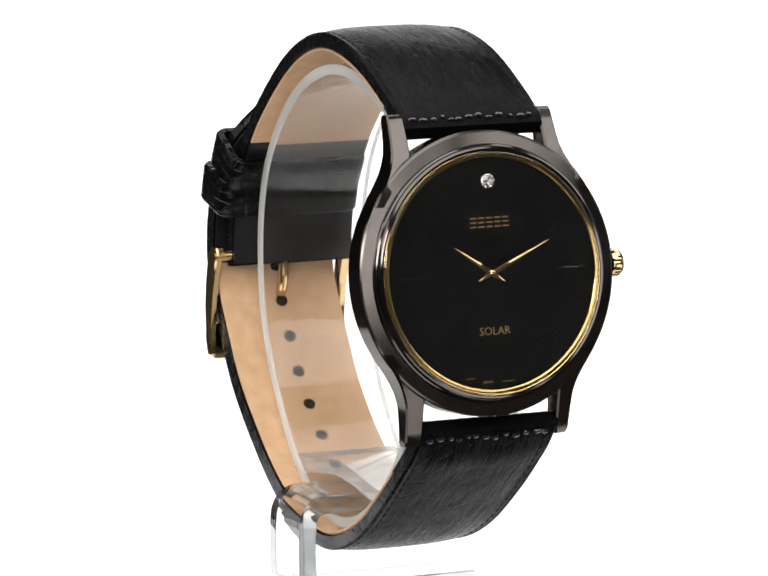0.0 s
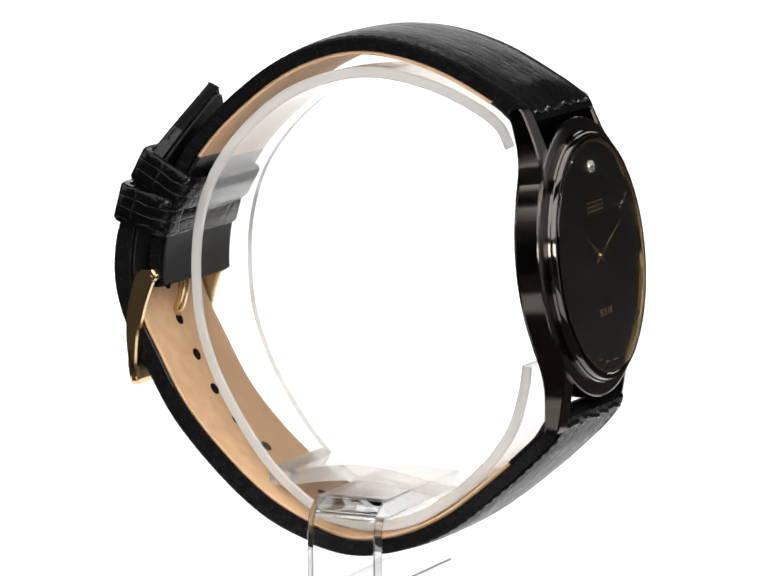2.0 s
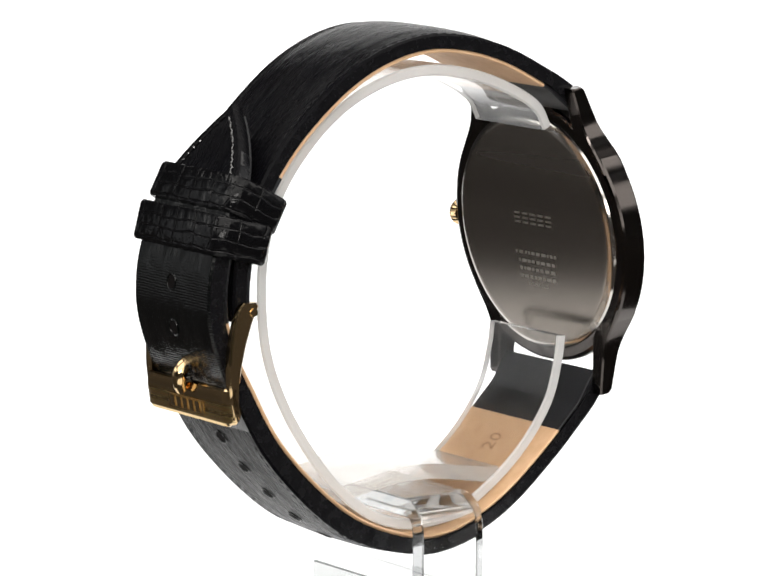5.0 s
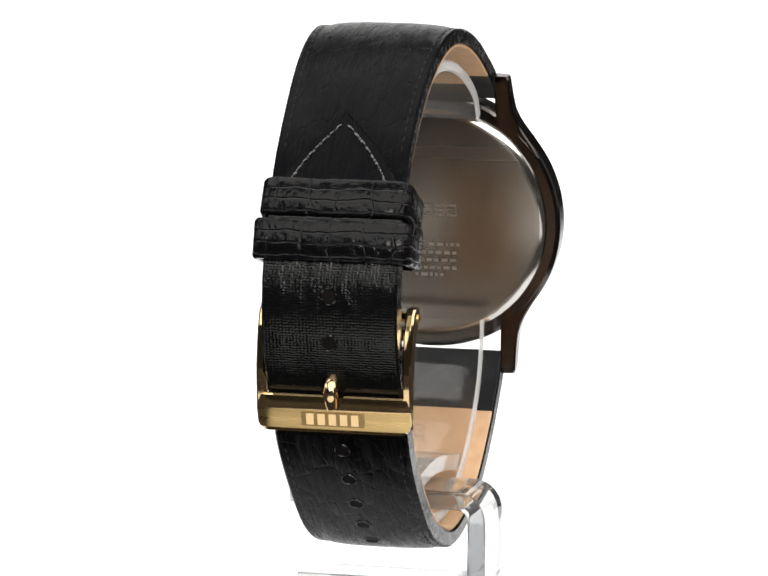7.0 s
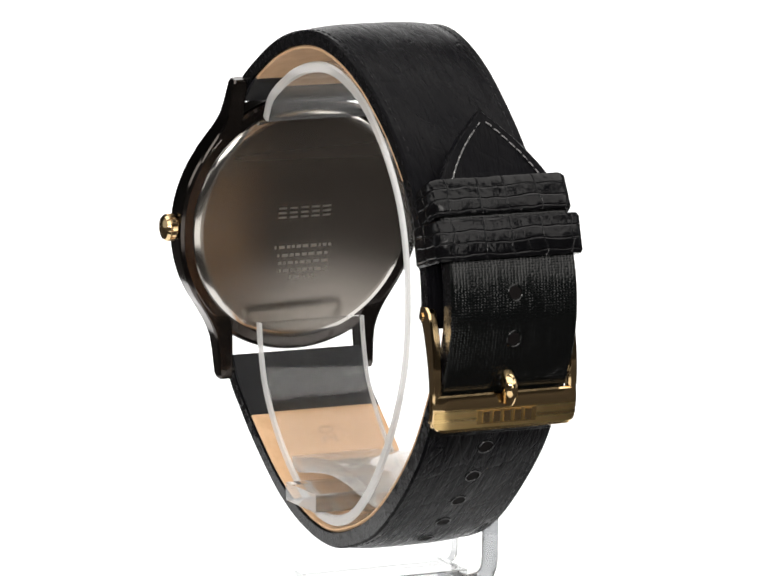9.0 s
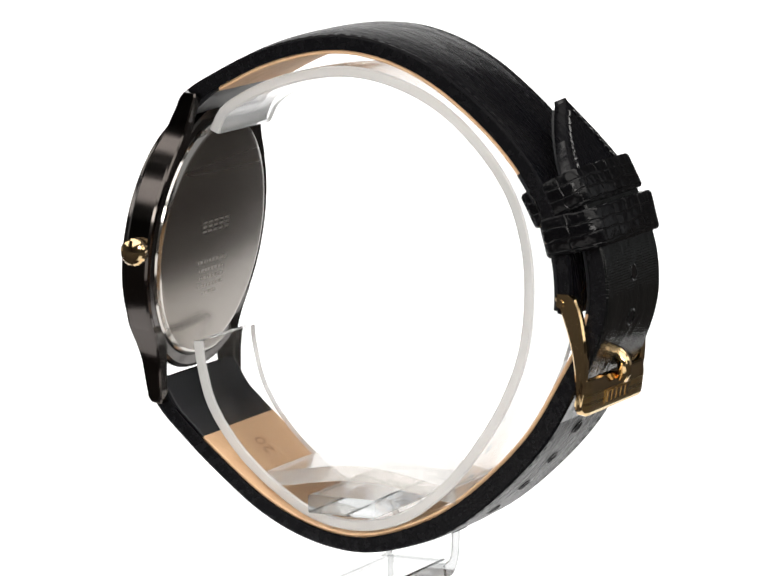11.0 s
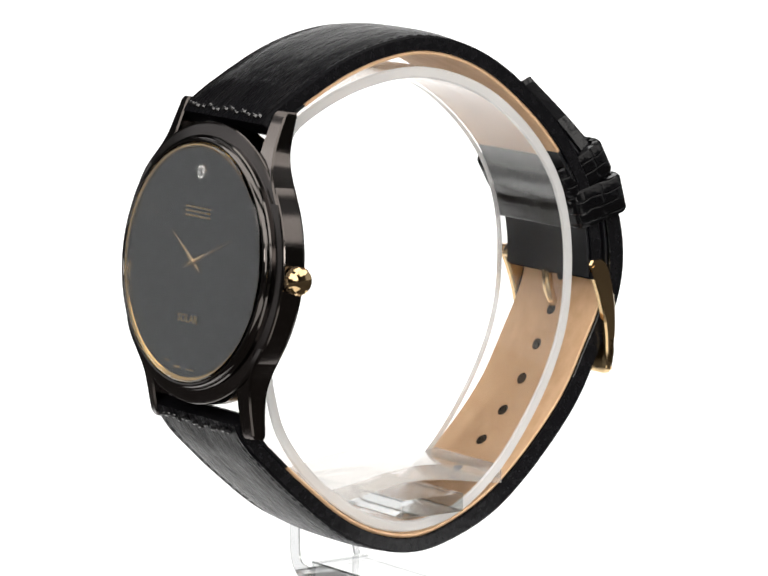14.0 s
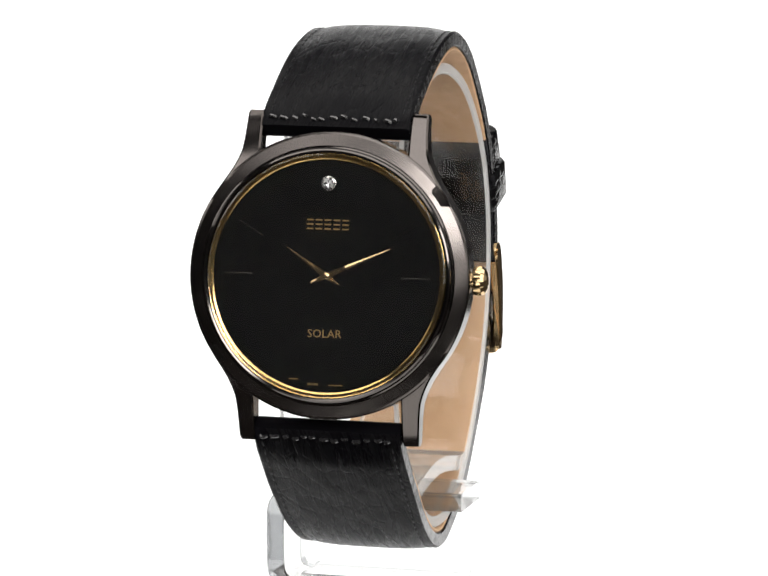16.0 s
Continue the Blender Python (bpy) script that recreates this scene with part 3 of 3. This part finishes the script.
def tip_half(s):
    """Half width of the tail: a pointed arch over its last 14 mm."""
    d = LL - s
    full = 9.9 - 1.1 * smooth_step(10, 50, s) + 0.2 * smooth_step(60, 75, s)
    return full if d > 15 else max(0.2, full * (1 - (1 - d / 15) ** 1.9))


lower.half = tip_half


def tip_stitches(top):
    """Two converging rows of tight stitches that follow the tail's pointed outline."""
    bm, rng = bmesh.new(), random.Random(5)
    for side in (-1, 1):
        s = LL - 11.5
        while s < LL - 1.9:
            x0, x1 = (side * max(0.25, tip_half(q) - 1.5) for q in (s, s + 0.85))
            lift = rng.uniform(0.05, 0.16)
            tube([lower.at(s, x0, top(s) - 0.06), lower.at(s + 0.2, x0 * 0.77 + x1 * 0.23, top(s) + lift),
                  lower.at(s + 0.62, x0 * 0.27 + x1 * 0.73, top(s) + lift), lower.at(s + 0.85, x1, top(s) - 0.06)], 0.17 * MM, 6, bm)
            s += 0.98
    return bm


def build_strap():
    roll = lambda s: 0.4 * (1 - smooth_step(2.2, 6.2, s))
    ends = lambda s: 1.25 * (1 - 0.35 * (1 - smooth_step(0, 1.2, s)))
    up = part("strap_upper", upper.solid(0, LU, lambda s: -0.75 - roll(s), ends), LEATHER, WATCH, "padded black leather buckle-side strap piece", 40)
    tail_top = lambda s: 1.9 - 0.55 * smooth_step(LL - 24, LL - 14, s) - 0.4 * smooth_step(LL - 14, LL, s)
    swell = lambda s: ends(s) + 0.65 * smooth_step(34, 52, s)
    low = part("strap_lower", lower.solid(0, LL - 44, lambda s: -0.75 - roll(s), swell), LEATHER, WATCH, "padded black leather tail-side strap piece with punched holes", 40)
    tail = part("strap_tail", lower.solid(LL - 44, LL, lambda s: -0.72, tail_top, steps=80), TAIL_LEATHER, WATCH,
                "glossy grained black leather strap tail with a pointed tip", 40)
    for ob in (up, low, tail):
        ob.data.materials.append(LEATHER_EDGE)
        for f in ob.data.polygons:
            if abs(f.normal.x) > 0.8:
                f.material_index = 1
    tail.data.materials.append(LEATHER)
    for f in tail.data.polygons:
        if f.material_index == 0 and f.center.z > 58.5 * MM:
            f.material_index = 2
    flat = lambda v: (lambda s: v)
    part("lining", upper.solid(6.5, LU - 20, flat(-1.3), flat(-0.74), 0.15, False), LINING, up, "tan leather lining")
    part("lining", upper.solid(0.3, 6.5, lambda s: -1.25 - roll(s), flat(-0.74), 0.15, False), BLACK_LINING, up, "black leather lining")
    part("lining", upper.solid(LU - 20, LU - 0.3, flat(-1.35), flat(-0.74), 0.1, False), BLACK_LINING, up, "black leather lining")
    part("lining", lower.solid(10.4, LL - 33, flat(-1.3), flat(-0.74), 0.15, False), LINING, low, "tan leather lining")
    part("lining", lower.solid(0.3, 10.4, lambda s: -1.25 - roll(s), flat(-0.74), 0.15, False), BLACK_LINING, low, "black leather lining")
    part("lining", lower.solid(LL - 33, LL - 29, flat(-1.25), flat(-0.71), 0.2, False, 12), LINING, tail, "tan leather lining")
    # the tail's tan lining is coloured black here for its shade
    part("lining", lower.solid(LL - 29, LL - 1.0, flat(-1.25), flat(-0.71), 0.2, False, 60), BLACK_LINING, tail, "leather lining coloured black for the shade on it")
    part("stitching", upper.stitches(2.0, LU - 22, 1.15, lambda s: 1.2), THREAD, up)
    part("stitching", lower.stitches(2.0, LL - 46, 1.15, lambda s: swell(s) - 0.05), THREAD, low)
    part("stitching", tip_stitches(tail_top), WAXED_THREAD, tail)
    # irregular glossy ridges put in for the glints on each strap's folded end
    for strap, owner in ((upper, up), (lower, low)):
        bm = bmesh.new()
        x, rng = -8.9, random.Random(11)
        while x < 8.2:
            long, s, h = rng.uniform(0.5, 1.3), rng.uniform(0.8, 1.3), rng.uniform(1.28, 1.4)
            tube([strap.at(s, x, 1.15), strap.at(s + 0.05, x + 0.2, h), strap.at(s - 0.05, x + long - 0.2, h), strap.at(s, x + long, 1.15)], rng.uniform(0.2, 0.3) * MM, 8, bm)
            x += long + rng.uniform(0.25, 0.9)
        part("fold_glints", bm, WAXED_THREAD, owner)
    first = min(range(lower.count), key=lambda i: abs(lower.path[i][0] - 26.6) + abs(lower.path[i][1] - 31.3) * 0.5) / (lower.count - 1) * LL
    for k in range(-4, 5):
        s = first - 1.1 + 5.5 * k
        if s < LL - 12:
            # a black plug stands in for the shaded inside of each hole
            pts = [lower.at(s, 0, h) for h in (-1.33, -0.5, 0.5, (swell(s) if s < LL - 44 else tail_top(s)) + lower.pad(s) + 0.012)]
            part("punched_hole", tube(pts, 0.88 * MM, 16), HOLE, low if s < LL - 44 else tail)
            h = (swell(s) if s < LL - 44 else tail_top(s)) + lower.pad(s)
            rim = [lower.at(s + 1.0 * math.cos(a), 1.0 * math.sin(a), h) for a in (2 * math.pi * k / 18 for k in range(19))]
            part("hole_rim", tube(rim, 0.13 * MM, 6), TAIL_LEATHER, low if s < LL - 44 else tail)
    return up, low


STRAP_UP, STRAP_LOW = build_strap()


def build_spring_bars():
    for s in (1, -1):
        a, b = on_case(-10.4, s * 20.7, 0.45), on_case(10.4, s * 20.7, 0.45)
        part("spring_bar", tube([a, b], 0.5 * MM, 12), BEZEL, WATCH)


build_spring_bars()


def build_keeper(name, mid, tangent, half, depth, length, thick, label):
    """A leather loop round both strap layers."""
    t = Vector((0, *tangent)).normalized()
    out = Vector((0, t.z, -t.y))
    c = Vector((strap_centre(mid[0]), *mid))

    def outline(h, d, r):
        pts = []
        for qx, qd, a0 in ((h - r, d - r, 0), (-h + r, d - r, 90), (-h + r, -d + r, 180), (h - r, -d + r, 270)):
            for k in range(6):
                a = radians(a0 + 18 * k)
                pts.append((qx + r * math.cos(a), qd + r * math.sin(a)))
        return pts
    bm = bmesh.new()
    layer = bm.loops.layers.uv.verify()
    outer, inner = outline(half, depth, 1.6), outline(half - thick, depth - thick, 0.9)
    n = len(outer)
    sect = [(-0.5, outer), (-0.42, outer), (0.42, outer), (0.5, outer), (0.5, inner), (-0.5, inner)]
    lift = (-0.14, 0.08, 0.08, -0.14, 0, 0)
    around = [0.0]
    for k in range(n):
        a, b = outer[k], outer[(k + 1) % n]
        around.append(around[-1] + math.hypot(b[0] - a[0], b[1] - a[1]) / 10)
    rows = []
    for (f, o), g in zip(sect, lift):
        rows.append([bm.verts.new((c + Vector((1, 0, 0)) * x * (1 + g / half) + out * d * (1 + g / depth) + t * f * length) * MM) for x, d in o])
    for i in range(len(rows)):
        k = (i + 1) % len(rows)
        for j in range(n):
            q = (j + 1) % n
            f = bm.faces.new((rows[i][j], rows[i][q], rows[k][q], rows[k][j]))
            for l, (a, b) in zip(f.loops, ((i, j), (i, j + 1), (k, j + 1), (k, j))):
                l[layer].uv = (around[b], sect[a][0] * length / 10)
    return part(name, bm, KEEPER_LEATHER, WATCH, label, 40)


build_keeper("strap_keeper", (28.0, 57.0), (-0.47, 0.883), 9.9, 4.45, 4.9, 0.9, "grained black leather keeper loop")
build_keeper("strap_keeper", (30.5, 52.7), (-0.26, 0.966), 10.4, 4.3, 5.3, 0.9, "grained black leather keeper loop")


def build_buckle():
    bx = strap_centre(31.5)
    buckle = new("buckle")
    buckle.parent = WATCH
    arm, _ = glide([(29.9, 44.6), (31.0, 42.0), (31.9, 38.5), (32.3, 35.0), (32.2, 31.8), (31.9, 29.2)], 24)
    depth = lambda k: 1.55 - 1.15 * (k / 23) ** 1.3
    for side in (-1, 1):
        rings = []
        for k, (y, z) in enumerate(arm):
            d = depth(k)
            x0, x1 = bx + side * 9.15, bx + side * 10.35
            y0, y1 = y - d * (1.15 if k else 0.7), y + d * (0.85 if k else 0.5)
            c = 0.25
            rings.append([(x * MM, q * MM, z * MM) for x, q in ((x0, y0 + c), (x0 + side * c, y0), (x1 - side * c, y0), (x1, y0 + c), (x1, y1 - c),
                                                              (x1 - side * c, y1), (x0 + side * c, y1), (x0, y1 - c))])
        part("buckle_arm", loft(rings), GOLD, buckle, "polished gold side arm", 20)
    # lower bar: a round inner lip, a polished slope and a broad brushed face with rounded lower corners
    prof = [(32.5, 33.3), (32.7, 33.42), (32.95, 33.36), (33.2, 33.14), (33.31, 31.65), (33.3, 31.45), (32.95, 28.9), (32.7, 28.45), (32.2, 28.3), (31.6, 28.6), (31.4, 29.3),
            (31.8, 31.6), (32.3, 33.0)]
    rings = []
    for k in range(33):
        g = math.sin(math.pi / 2 * (-1 + k / 16))
        x = bx + g * 10.35
        near = max(0.0, 1 - (1 - abs(g)) * 10.35 / 1.9)
        drop = 1.9 * (1 - math.sqrt(max(0.0, 1 - near ** 2)))
        pull = 0.6 * near ** 2
        rings.append([(x * MM, (y - (pull if y > 32.4 else 0)) * MM, max(z, 28.3 + drop) * MM) for y, z in prof])
    bar = part("buckle_bar", loft(rings), GOLD, buckle, "broad gold bar with a brushed face and an embossed mark", 12)
    bar.data.materials.append(GOLD_BRUSHED)
    for f in bar.data.polygons:
        if f.normal.y > 0.8 and f.normal.z < 0.0 and f.center.z < 31.5 * MM:
            f.material_index = 1
    slant = lambda a, b, c: (a * MM, (b + (c - 30.25) * 0.17) * MM, c * MM)
    # the dark outlines round the relief are put into this panel's colour
    bm = bmesh.new()
    box(bm, bx - 4.2, bx + 4.2, 32.4, 33.27, 29.3, 31.15, slant)
    part("outline_panel", bm, DARK_GOLD, bar, "darker gold panel for the outlines round the embossed mark")
    for k in range(5):
        bm = bmesh.new()
        x = bx - 3.0 + 1.5 * k
        box(bm, x - 0.5, x + 0.5, 32.3, 33.38, 29.5, 31.0, slant)
        part("embossed_bar", bm, GOLD, bar)
    part("pin", tube([((bx - 10.2) * MM, 29.4 * MM, 43.4 * MM), ((bx + 10.2) * MM, 29.4 * MM, 43.4 * MM)], 0.7 * MM, 12), GOLD, buckle)
    for side in (-1, 1):
        x = bx + side * 10.36
        part("pin_head", tube([(x * MM, 29.3 * MM, 43.3 * MM), ((x + side * 0.12) * MM, 29.3 * MM, 43.3 * MM)], 0.55 * MM, 12), GOLD, buckle)
    path, _ = glide([(29.4, 43.0), (29.6, 40.0), (30.6, 37.4), (32.8, 35.9), (34.1, 34.6), (34.2, 33.0), (33.8, 32.0)], 24)
    rad = [0.75 * MM if k < 14 else (0.75 + 0.3 * math.sin(math.pi * (k - 14) / 9)) * MM for k in range(24)]
    part("tang", tube([(bx * MM, y * MM, z * MM) for y, z in path], rad, 12), GOLD, buckle, "round-ended gold tang")


build_buckle()


def build_stamp():
    def on_lining(u, w, n):
        return Vector(lower.at(15.2 - u, w, -1.31 - n))
    lettering("20", 3.3, STAMP, "stamped_size", STRAP_LOW, on_lining, (0, 0.0, 0.0), 0.03)


build_stamp()


# ---------------------------------------------------------------- turning
def motions():
    rows = [(0.5 * k, pose(0, 0, 0, 0, 0, START_ANGLE + TURN_RATE * 0.5 * k)) for k in range(33)]
    for thing in (WATCH, CUFF, STAND):
        walk(thing, rows)


motions()
